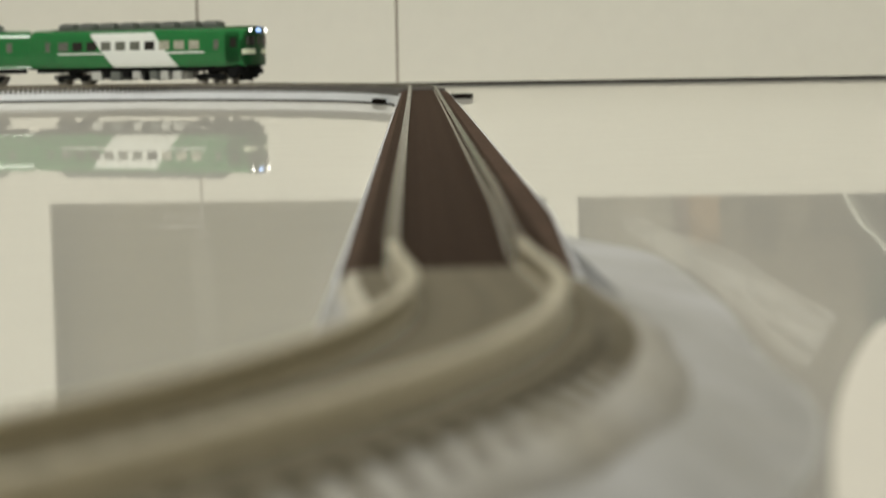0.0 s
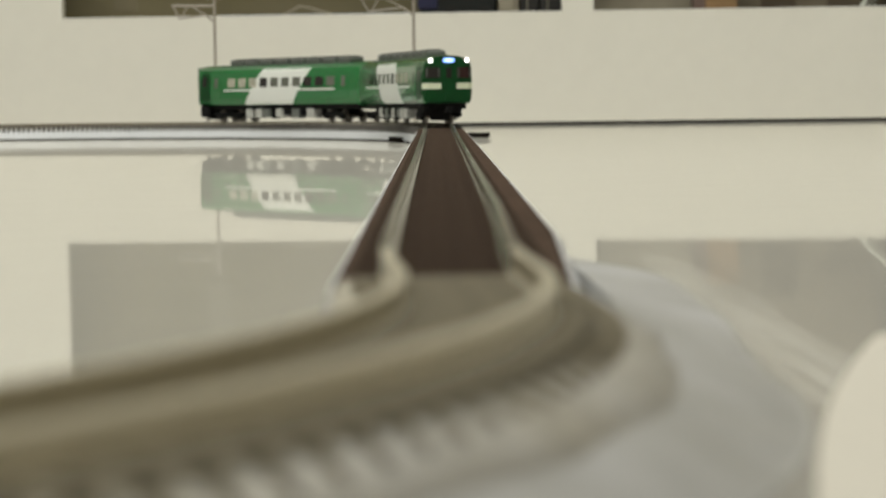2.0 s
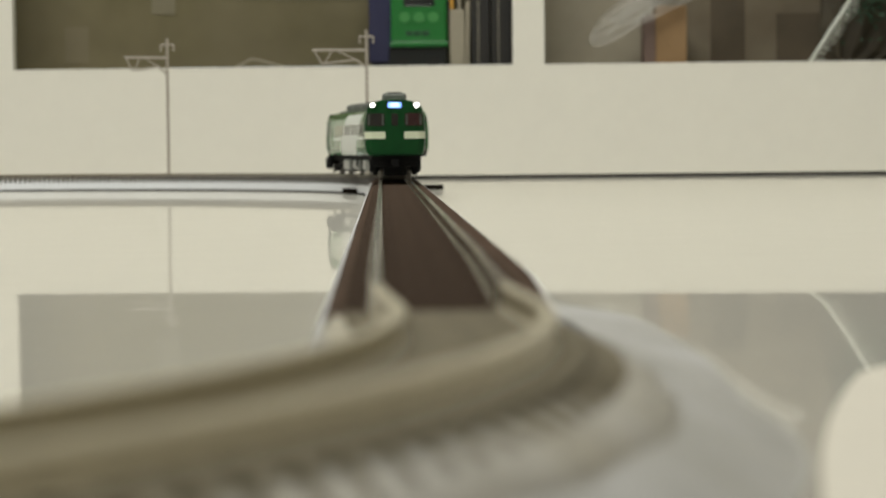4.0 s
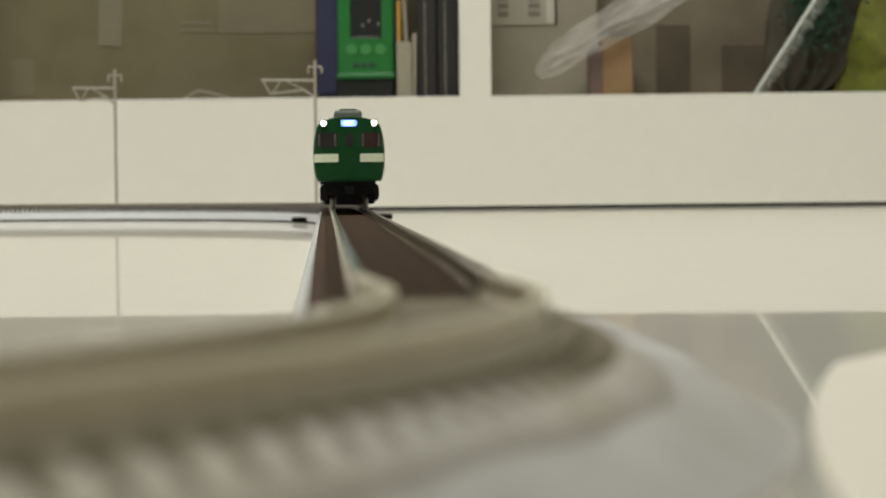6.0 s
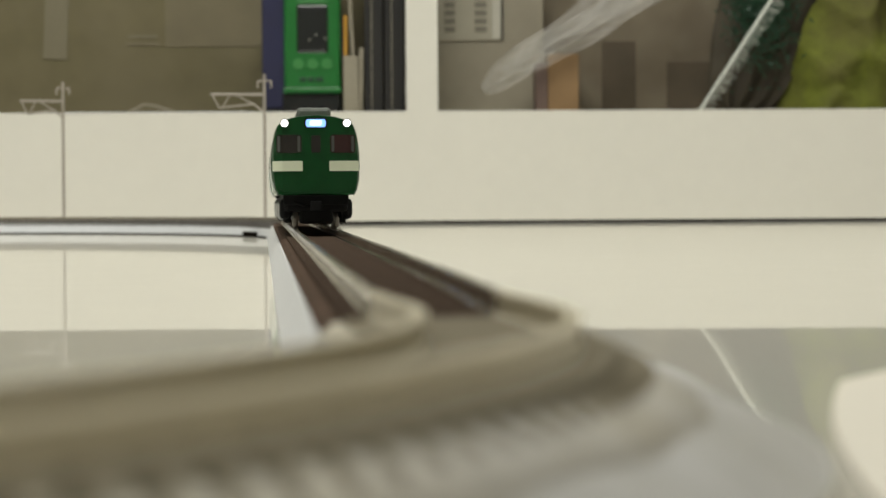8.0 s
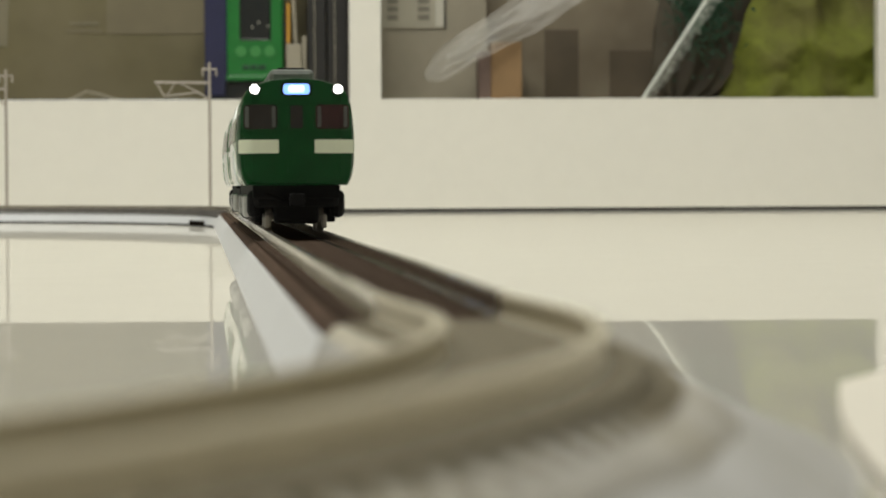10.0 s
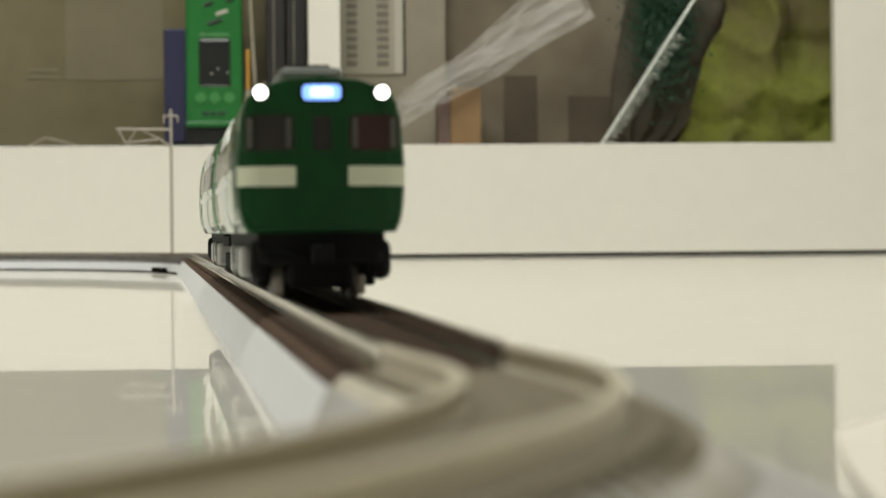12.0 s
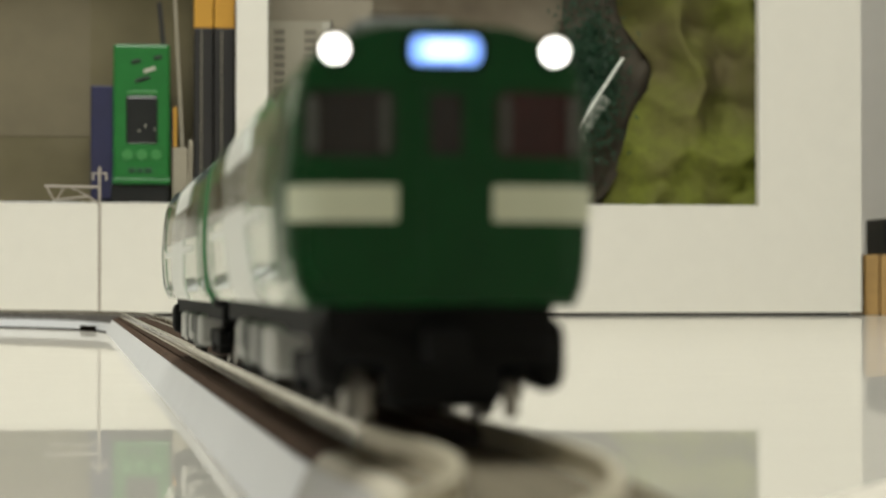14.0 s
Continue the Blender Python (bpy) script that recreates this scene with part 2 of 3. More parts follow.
def cabinet():
    c = thing("display_cabinet", "cream white cabinet front with two wide openings", "cabinet")
    y, d = WALL_Y, 16
    top = 330
    bm = bmesh.new()
    box(bm, -420, 481, y, y + d, 2.4, 81.5)
    box(bm, -420, 481, y, y + d, top, 400)
    for x0, x1 in ((-420, -352.5), (14.0, 35.1), (403.7, 481)):
        box(bm, x0, x1, y, y + d, 81.5, top)
    part("front_frame", bm, BOARD, c, "cream white front frame")
    for x0, x1 in ((-352.5, 14.0), (35.1, 403.7)):
        # thin pale strips paint the highlight along the opening's edges
        boxpart("lip", (x0 + .1, x1 - .1, y - .5, y + 3, 81.55, 82.5), LIP, c, 0.3, "pale strip for the highlight on the lower edge")
        boxpart("lip", (x1 - 1.0, x1 - .05, y - .5, y + 3, 82.6, top - .1), LIP, c, 0.3)
        boxpart("lip", (x0 + .05, x0 + 1.0, y - .5, y + 3, 82.6, top - .1), LIP, c, 0.3)
    # near-black, so that its colour gives the shade in the gap below the front
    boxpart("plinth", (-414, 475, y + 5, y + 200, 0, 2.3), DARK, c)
    boxpart("shelf_board", (-418, 479, y + d + .2, y + 190, 75, 80), BOARD, c)
    boxpart("back_panel", (-418, 479, y + 190, y + 196, 3, 398), BOARD, c)
    boxpart("side_panel", (-420, -412, y + d + .2, y + 189, 80.1, 398), BOARD, c)
    boxpart("side_panel", (473, 481, y + d + .2, y + 189, 80.1, 398), BOARD, c)
    boxpart("divider", (20, 30, y + d + .2, y + 189, 80.1, 398), BOARD, c)
    boxpart("cover", (-420, 481, y + .2, y + 196, 400.1, 408), BOARD, c, 1)


room()
cabinet()


# ---- railway track ----
APRON = ([1462, 1470, 1482, 1500, 1550, 1600, 1650, 1720], [15, 19, 23, 25, 25, 22, 18, 16])
# the outer shoulder narrows towards the joint and widens along the near bend
SHOULDER = ([1500, 1576, 1578, 1620, 1690], [10.9, 8.8, 6.4, 6.9, 8.4])


# the rails stand wide on the straight and close up on the outer side of the near bend
RAIL_LEFT = ([1500, 1640], [-5.6, -5.4])
RAIL_RIGHT = ([1500, 1600], [5.5, 4.6])


def ribbon(bm, profile, s0, s1, step=6.0, apron=False, line=None):
    """A closed profile of (offset, height) swept along the track; with an apron its offsets of 1 reach to the apron's edge."""
    n = max(2, round((s1 - s0) / step))
    rings = []
    for i in range(n + 1):
        s = s0 + (s1 - s0) * i / n
        ring = []
        for off, z in profile:
            if apron and off == 1:
                off = float(np.interp(s, *APRON)) + (0.5 if z == 0 else 0)
            elif apron and off > 20:
                off = off - 20 + float(np.interp(s, *SHOULDER))
            if line:
                off += float(np.interp(s, *line))
            x, y, _ = along(s, off)
            ring.append(bm.verts.new((x, y, z)))
        rings.append(ring)
    k = len(profile)
    for a, b in zip(rings, rings[1:]):
        for j in range(k):
            bm.faces.new((a[j], a[(j + 1) % k], b[(j + 1) % k], b[j]))
    bm.faces.new(rings[0])
    bm.faces.new(rings[-1][::-1])


def track():
    t = thing("model_railway_track", "model railway track with brown ballast on a pale grey base", "track")
    end = float(ARC[-1]) - 2
    joints = [2, 210, 450, 690, 870, 1150, 1400, 1577, 1720, end]
    for a, b in zip(joints, joints[1:]):
        near, far = a > 1500, b < 700
        bm = bmesh.new()
        if near:
            # the near pieces slope out into a broad apron
            ribbon(bm, [(-12.5, 0), (1, 0), (1, 0.02), (20.6, 6.3), (-10.2, 5.7), (-12.2, 0.8)], a + .15, b - .15, apron=True)
        else:
            ribbon(bm, [(-12.5, 0), (23.9, 0), (23.6, 0.8), (21.3, 5.7), (-10.2, 5.7), (-12.2, 0.8)], a + .15, b - .15, apron=True)
        part("base", bm, BASE_GREY if near else BASE, t, "pale grey sloped plastic base")
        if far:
            # a black strip stands in for the gap shadow below the far base
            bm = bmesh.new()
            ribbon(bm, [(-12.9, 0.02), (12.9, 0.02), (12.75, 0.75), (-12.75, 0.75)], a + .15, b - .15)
            part("foot", bm, DARK, t, "dark strip for the gap shadow under the base")
        bm = bmesh.new()
        ribbon(bm, [(-9.9, 5.75), (20.01, 5.75), (20.001, 6.7), (-9.0, 6.7)] if near else [(-9.9, 5.75), (21.0, 5.75), (20.0001, 6.7), (-9.0, 6.7)], a + .1, b - .1, apron=True)
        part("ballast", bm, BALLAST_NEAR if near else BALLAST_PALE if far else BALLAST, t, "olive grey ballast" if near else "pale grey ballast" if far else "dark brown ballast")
        for line in (RAIL_LEFT, RAIL_RIGHT):
            bm = bmesh.new()
            ribbon(bm, [(-.65, 7.15), (.65, 7.15), (.25, 7.5), (.25, 8.5), (.5, 8.7), (.5, RAIL_TOP - .1), (.38, RAIL_TOP),
                        (-.38, RAIL_TOP), (-.5, RAIL_TOP - .1), (-.5, 8.7), (-.25, 8.5), (-.25, 7.5)], a + .1, b - .1, line=line)
            # left and far rails get the tone with the painted sheen
            part("rail", bm, RAIL_PALE if near else RAIL_SHEEN if far or line is RAIL_LEFT else RAIL, t)
    # sleepers: single ones on the near part of the line, the far ones joined
    bm = bmesh.new()
    box(bm, -1.1, 1.1, -8.2, 8.2, 6.4, 7.2, 0.15)
    first = part("sleeper", bm, SLEEPER, t)
    bm = bmesh.new()
    box(bm, -0.85, 0.85, -8.4, 8.9, 5.6, 7.2, 0.15)
    pale = part("sleeper", bm, SLEEPER_PALE, t)
    pale_used = False
    bm = bmesh.new()
    s, first_used = 6.0, False
    while s < end - 4:
        x, y, h = along(s)
        m = pose(x * MM, y * MM, 0, 0, 0, -math.degrees(h))
        if 690 < s < 1930:
            if s > 1578:
                ob, pale_used = (new("sleeper", pale.data), True) if pale_used else (pale, True)
            else:
                ob, first_used = (new("sleeper", first.data), True) if first_used else (first, True)
            ob.parent = t
            if s > 1578:
                w = float(np.interp(s, *SHOULDER)) + 0.5
                k = (w + 8.4) / 17.3
                m = m @ pose(0, ((w - 8.4) / 2 - k * 0.25) * MM, 0) @ Matrix.Diagonal((1, k, 1, 1))
            ob.matrix_local = m
        else:
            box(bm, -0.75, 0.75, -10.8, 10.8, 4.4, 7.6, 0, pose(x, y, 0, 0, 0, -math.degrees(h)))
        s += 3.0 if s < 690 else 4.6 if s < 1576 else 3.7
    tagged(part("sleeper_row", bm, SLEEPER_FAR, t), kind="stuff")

    # the outer slope of the near bend: a skirt of loose ballast with ribs running down from the sleeper ends
    def slope(s, f, up):
        edge, w = float(np.interp(s, *APRON)), float(np.interp(s, *SHOULDER)) + 0.6
        x, y, _ = along(s, w + (edge - w) * f)
        return x, y, 6.3 * (1 - f) + 0.02 * f + up

    bm = bmesh.new()
    rings = []
    for i in range(81):
        s = 1580 + 4 * i
        ragged = 0.40 + 0.10 * noise.noise((s * 0.05, 1.7, 0)) + 0.05 * noise.noise((s * 0.21, 4.2, 0))
        rings.append([bm.verts.new(slope(s, f, up)) for f, up in ((0.0, -0.4), (0.0, 0.15), (ragged * .5, 0.2), (ragged, 0.06), (ragged, -0.4))])
    for p, q in zip(rings, rings[1:]):
        for j in range(5):
            bm.faces.new((p[j], p[(j + 1) % 5], q[(j + 1) % 5], q[j]))
    bm.faces.new(rings[0])
    bm.faces.new(rings[-1][::-1])
    part("ballast_skirt", bm, BALLAST_SKIRT, t, "grey brown loose ballast slope", smooth=True)
    s = 1582.0
    while s < 1890:
        bm = bmesh.new()
        rod(bm, slope(s, 0.0, 0.25), slope(s, 0.15, 0.15), 0.5, 6)
        part("rib", bm, SLEEPER_PALE, t)
        s += 3.7


track()


# ---- catenary masts ----
def mast(reach):
    t = thing("catenary_mast", "thin grey model catenary mast with a bracket arm", "mast", "masts along the track")
    bm = bmesh.new()
    rod(bm, (0, 0, 0), (0, 0, 87.5), 0.85, 10)
    rod(bm, (0, 0, 0), (0, 0, 3), 1.5, 10)
    part("post", bm, MAST, t, smooth=False)
    bm = bmesh.new()
    rod(bm, (-3.9, 0, 83.8), (3.9, 0, 83.8), 0.55)
    for x in (-3.7, 3.7):
        rod(bm, (x, 0, 83.8), (x, 0, 80.0), 0.55)
    part("yoke", bm, MAST, t)
    k = reach / 30
    for name, a, b, r in (("arm", (0, 76.2), (-30, 76.6), 0.75), ("brace", (0, 66.5), (-6, 71.0), 0.6), ("strut", (-6, 71.0), (-25, 69.0), 0.5),
                          ("hanger", (-19, 76.2), (-23, 70.0), 0.4), ("hanger", (-29, 76.2), (-25, 69.0), 0.5), ("strut", (-6, 71.0), (-16, 76.0), 0.4)):
        bm = bmesh.new()
        rod(bm, (a[0] * k, 0, a[1]), (b[0] * k, 0, b[1]), r)
        part(name, bm, MAST, t)
    return t


mast(30).matrix_world = pose(-0.0713, 1.2181, 0)
mast(25).matrix_world = pose(-0.1920, 1.2900, 0)

# an added plate that stands in for the grey blur outside the near bend
apron = thing("grey_apron_plate", "thin grey plate added for the grey blur beside the near bend", "apron plate")
bm = bmesh.new()
rows = []
for i in range(15):
    s = 1462 + i * 8.2
    edge = float(np.interp(s, *APRON))
    ring = []
    for off, z in ((14.6, 0.1), (edge + .5, 0.1), (edge, 0.14), (14.6, 1.0 + 2.2 * i / 15)):
        x, y, _ = along(s, off)
        ring.append(bm.verts.new((x, y, z)))
    rows.append(ring)
for p, q in zip(rows, rows[1:]):
    for j in range(4):
        bm.faces.new((p[j], p[(j + 1) % 4], q[(j + 1) % 4], q[j]))
bm.faces.new(rows[0])
bm.faces.new(rows[-1])
part("plate", bm, BASE_GREY, apron)

card = thing("cream_card", "thin cream card lying flat on the table beside the near bend", "card")
bm = bmesh.new()
brim = []
for i in range(29):
    y = 215 - 10 * i
    brim.append((12.8 + 0.05 * y + 0.0009 * max(0.0, y - 5) ** 2 + 0.3 * max(0.0, y - 115), y))
brim += [(210, -65), (210, 215)]
rings = [[bm.verts.new((x, y, z)) for x, y in brim] for z in (0.3, 0.8)]
bm.faces.new(rings[0])
bm.faces.new(rings[1])
for i in range(len(brim)):
    j = (i + 1) % len(brim)
    bm.faces.new((rings[0][i], rings[0][j], rings[1][j], rings[1][i]))
part("sheet", bm, CARD_CREAM, card)

strip = thing("track_joint_strip", "thin black plastic strip under the track", "strip")
boxpart("strip", (-40, -27.7, 1126, 1129, 0.1, 2.8), DARK, strip, 0.3)

clip = thing("black_track_clip", "small black plastic clip at the foot of the track", "clip")
x, y, h = along(643, -14.4)
bm = bmesh.new()
box(bm, -13, 13, -1.0, 1.0, 0.1, 2.6, 0.3, pose(x, y, 0, 0, 0, -math.degrees(h)))
part("bar", bm, DARK, clip)


# ---- the train ----
HALF = 61.5
LONG = 1.149
PILLAR = material("grey_green_pillar", (0.075, 0.08, 0.07), 0.5, grain=0.2)
PROFILE = [(8.6, 10.2), (10.0, 10.95), (12.0, 11.35), (15.5, 11.55), (19.0, 11.5), (22.5, 11.2), (25.5, 10.7), (27.2, 9.9), (28.6, 8.0), (29.5, 5.0), (29.9, 0.0)]


def width_at(z):
    return float(np.interp(z, [p[0] for p in PROFILE], [p[1] for p in PROFILE]))


def patch(bm, z0, z1, x_bottom, x_top, side, proud=0.18, rows=14):
    """A thin shell on the side of the body between two heights; x_bottom and x_top are its ends there."""
    left, right = [], []
    for shell in (proud, -0.3):
        l, r = [], []
        for i in range(rows + 1):
            k = i / rows
            z = z0 + (z1 - z0) * k
            y = side * (width_at(z) + shell)
            l.append(bm.verts.new((x_bottom[0] + (x_top[0] - x_bottom[0]) * k, y, z)))
            r.append(bm.verts.new((x_bottom[1] + (x_top[1] - x_bottom[1]) * k, y, z)))
        left.append(l)
        right.append(r)
    for i in range(rows):
        bm.faces.new((left[0][i], right[0][i], right[0][i + 1], left[0][i + 1]))
        bm.faces.new((left[0][i], left[0][i + 1], left[1][i + 1], left[1][i]))
        bm.faces.new((right[0][i], right[0][i + 1], right[1][i + 1], right[1][i]))
    for i in (0, rows):
        bm.faces.new((left[0][i], right[0][i], right[1][i], left[1][i]))


def nose_x(y):
    """The plan of the cab front: slightly bowed with rounded corners."""
    a = min(1.0, abs(y) / 11.55)
    return HALF - 1.1 * a * a - 1.9 * max(0.0, (a - 0.72) / 0.28) ** 2


def front_plate(bm, y0, y1, z0, z1, proud, corner=0.0, columns=14):
    """A plate that follows the cab front, with rounded corners."""
    cols = []
    for i in range(columns + 1):
        y = y0 + (y1 - y0) * i / columns
        e = min(y - y0, y1 - y)
        cut = corner - math.sqrt(max(0.0, corner ** 2 - (corner - e) ** 2)) if e < corner else 0.0
        x = nose_x(y)
        cols.append([bm.verts.new((xx, y, z)) for xx, z in ((x + proud, z0 + cut), (x + proud, z1 - cut), (x - 0.4, z1 - cut), (x - 0.4, z0 + cut))])
    for a, b in zip(cols, cols[1:]):
        for j in range(3):
            bm.faces.new((a[j], a[j + 1], b[j + 1], b[j]))
        bm.faces.new((a[3], a[0], b[0], b[3]))
    bm.faces.new(cols[0])
    bm.faces.new(cols[-1])


def railcar(name):
    car = thing(name, "green model railcar with white slanted side panels on the track", "train car", "cars of the model train")
    # body shell: rings along the car, the last ones drawn in to the cab front
    bm = bmesh.new()
    outline = [(w, z) for z, w in PROFILE] + [(-w, z) for z, w in PROFILE[-2::-1]]
    xs = [(-HALF, 0.955), (-HALF + .8, 1.0)] + [(x, 1.0) for x in range(-50, 56, 15)] + [(HALF - 4.2, 1.0)]
    rings = [[bm.verts.new((x, w * k, z if z < 20 else 20 + (z - 20) * (k if k < 1 else 1))) for w, z in outline] for x, k in xs]
    rings.append([bm.verts.new((nose_x(w * .985) - .5, w * .985, z - (0.15 if z > 28 else 0))) for w, z in outline])
    rings.append([bm.verts.new((nose_x(w * .955), w * .955, 8.9 + (z - 8.6) * .975)) for w, z in outline])
    k = len(outline)
    for a, b in zip(rings, rings[1:]):
        for j in range(k):
            bm.faces.new((a[j], a[(j + 1) % k], b[(j + 1) % k], b[j]))
    bm.faces.new(rings[0])
    # the cab front closes in a bowed cap
    last = rings[-1]
    grid = []
    for j in range(k // 2 + 1):
        p, q = last[j], last[k - 1 - j]
        row = [p]
        if p is not q:
            for i in range(1, 8):
                y = p.co.y + (q.co.y - p.co.y) * i / 8
                row.append(bm.verts.new((nose_x(y), y, p.co.z)))
            row.append(q)
        grid.append(row)
    for lo, hi in zip(grid, grid[1:]):
        if len(hi) == 1:
            for i in range(8):
                bm.faces.new((lo[i], lo[i + 1], hi[0]))
        else:
            for i in range(8):
                bm.faces.new((lo[i], lo[i + 1], hi[i + 1], hi[i]))
    body = part("body", bm, GREEN, car, "green moulded body shell", smooth=False)
    body.data.materials.append(GREEN_SHADED)
    # faces turned forward take the darker green that stands for their shade
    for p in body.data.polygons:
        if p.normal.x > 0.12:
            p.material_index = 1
    # white slanted panels, window bands and doors on both sides
    for side in (-1, 1):
        bm = bmesh.new()
        patch(bm, 8.7, 27.6, (-13, 23), (-27, 9), side)
        part("white_panel", bm, WHITE, body, "white slanted side panel")
        for i in range(10):
            x = -41.5 + 8.2 * i
            bm = bmesh.new()
            patch(bm, 17.9, 22.6, (x - 2.8, x + 2.8), (x - 2.8, x + 2.8), side, 0.26, 4)
            # the tone of each window holds the light that shows in it
            part("side_window", bm, GLASS_THROUGH_LIT if i > 6 else GLASS_DARK if i in (1, 2, 6) else GLASS_LIT, body)
        for x0, x1 in ((-44.5, -18.2), (17.5, 38.0)):
            bm = bmesh.new()
            patch(bm, 15.8, 16.7, (x0, x1), (x0, x1), side, 0.22, 2)
            part("side_stripe", bm, WHITE, body, "thin white stripe under the windows")
        for x in (-50.5, 44.5):
            bm = bmesh.new()
            patch(bm, 9.2, 25.2, (x - 3.6, x + 3.6), (x - 3.6, x + 3.6), side, 0.12, 10)
            door = part("door", bm, GREEN, body, "green side door")
            bm = bmesh.new()
            patch(bm, 17.5, 22.8, (x - 1.3, x + 1.3), (x - 1.3, x + 1.3), side, 0.2, 4)
            part("door_window", bm, GLASS_LIT, door)
        bm = bmesh.new()
        patch(bm, 18.5, 23.6, (52.0, 55.4), (52.0, 55.4), side, 0.15, 3)
        part("cab_window", bm, GLASS_DARK, body)
        # the cab side takes the same shade-darkened green as the front
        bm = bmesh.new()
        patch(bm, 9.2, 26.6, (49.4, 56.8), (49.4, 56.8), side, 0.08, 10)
        part("cab_side", bm, GREEN_SHADED, body, "green cab side in the darker shaded tone")
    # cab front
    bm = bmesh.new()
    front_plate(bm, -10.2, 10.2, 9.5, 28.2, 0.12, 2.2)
    nose = part("cab_front", bm, GREEN_SHADED, car, "green cab front, shade painted into its colour")
    for s in (-1, 1):
        a, b = sorted((s * 3.5, s * 11.35))
        bm = bmesh.new()
        front_plate(bm, a, b, 14.9, 17.6, 0.3, 0.05)
        part("front_stripe", bm, CREAM, nose, "cream stripe")
        a, b = sorted((s * 3.3, s * 10.8))
        bm = bmesh.new()
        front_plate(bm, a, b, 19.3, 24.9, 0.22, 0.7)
        w = part("windscreen", bm, GREEN_SHADED, nose, "windscreen in a frame of the shaded green")
        bm = bmesh.new()
        front_plate(bm, a + .45, b - .45, 19.7, 24.5, 0.3, 0.5)
        part("pane", bm, GLASS_WARM if s > 0 else GLASS_DARK, w)
        for y in (a + 1.15, b - 1.15):
            bm = bmesh.new()
            front_plate(bm, y - .36, y + .36, 20.0, 24.2, 0.36, 0.1, 2)
            part("pillar", bm, PILLAR, w, "pale inner window pillar")
        bm = bmesh.new()
        disc(bm, (nose_x(8.15) + .2, s * 8.15, 27.55), (1, 0, 0), 1.2, 0.7)
        h = part("headlight", bm, CHASSIS, nose, "round white headlight")
        bm = bmesh.new()
        disc(bm, (nose_x(8.15) + .35, s * 8.15, 27.55), (1, 0, 0), 0.92, 0.7)
        part("lens", bm, LAMP, h)
    bm = bmesh.new()
    front_plate(bm, -1.75, 1.75, 9.9, 25.2, 0.2, 0.3)
    door = part("end_door", bm, GREEN_SHADED, nose)
    bm = bmesh.new()
    front_plate(bm, -1.2, 1.2, 19.8, 24.3, 0.32, 0.25)
    part("pane", bm, GLASS_DARK, door)
    bm = bmesh.new()
    front_plate(bm, -3.0, 3.0, 26.2, 28.9, 0.25, 0.6)
    sign = part("destination_sign", bm, CHASSIS, nose, "glowing blue destination sign")
    bm = bmesh.new()
    front_plate(bm, -2.6, 2.6, 26.5, 28.6, 0.35, 0.5)
    part("sign_glass", bm, SIGN, sign)
    bm = bmesh.new()
    front_plate(bm, -1.6, 1.6, 26.9, 28.3, 0.4, 0.5)
    part("sign_centre", bm, SIGN_CORE, sign)
    # roof units
    for i in range(8):
        x = -44 + 11.6 * i
        unit = boxpart("roof_unit", (x - 4.4, x + 4.4, -4.6, 4.6, 29.2, 32.6), ROOFGREY, car, 1.0, "grey roof air unit")
        boxpart("grille", (x - 3.0, x + 3.0, -2.8, 2.8, 32.5, 33.0), CHASSIS, unit, 0.2)
    for s in (-1, 1):
        a, b = sorted((s * 5.4, s * 6.4))
        boxpart("roof_rail", (-50, 46, a, b, 28.9, 29.7), ROOFGREY, car, 0.2)
    # underframe, coupler, equipment and bogies
    boxpart("underframe", (-59, 59, -8.6, 8.6, 6.6, 9.6), CHASSIS, car, 0.3)
    for x0, x1, z, mat in ((-27, -21.5, 2.4, BOXGREY), (-20.2, -17, 3.6, CHASSIS), (-16, -10.5, 2.0, ROOFGREY), (-9, -5, 3.8, CHASSIS), (-3.6, 1.2, 2.6, BOXGREY),
                           (2.6, 4.2, 1.8, CHASSIS), (6, 10.5, 2.6, ROOFGREY), (12, 16.5, 2.2, BOXGREY), (19, 24, 2.4, BOXGREY)):
        for s in (-1, 1):
            a, b = sorted((s * 4.2, s * 9.7))
            boxpart("equipment_box", (x0, x1, a, b, z, 7.2), mat, car, 0.7, "underfloor equipment box")
    bm = bmesh.new()
    box(bm, 55.4, 58.2, -8.8, 8.8, 4.6, 9.6, 1.2)
    box(bm, 55.0, 57.8, -4.6, 4.6, 1.4, 5.6, 0.8)
    part("skirt", bm, CHASSIS, car, "black front skirt")
    for s in (-1, 1):
        boxpart("side_step", (51, 57.4, s * 8.5 - 1.4, s * 8.5 + 1.4, 2.6, 8.4), CHASSIS, car, 1.3, "black side step")
    for s in (-1, 1):
        a, b = sorted((s * 5.2, s * 6.3))
        boxpart("rail_guard", (54.6, 56.0, a, b, 0.5, 3.4), STEEL, car, 0.3, "dull steel rail guard")
    bm = bmesh.new()
    rod(bm, (58.4, -6.2, 7.4), (58.4, -3.0, 6.4), 0.45)
    part("hose", bm, CHASSIS, car, "thin black brake hose")
    bm = bmesh.new()
    box(bm, 58, 63.6, -1.5, 1.5, 5.0, 7.6, 0.4)
    disc(bm, (63.6, 0, 6.3), (1, 0, 0), 1.3, .5, 12)
    part("coupler", bm, CHASSIS, car)
    # nearly as wide as the body, so its black stands for the dark gap
    boxpart("gangway", (-63.6, -61.1, -10.2, 10.2, 8.6, 26.4), CHASSIS, car, 0.4, "black gangway bellows, widened to darken the gap between the cars")
    for c in (-40.5, 40.5):
        bm = bmesh.new()
        for s in (-1, 1):
            a, b = sorted((s * 6.6, s * 8.6))
            box(bm, c - 10.5, c + 10.5, a, b, 2.9, 5.2, 0.4)
            for d in (-7, 7):
                box(bm, c + d - 1.9, c + d + 1.9, a, b, 1.6, 4.6, 0.4)
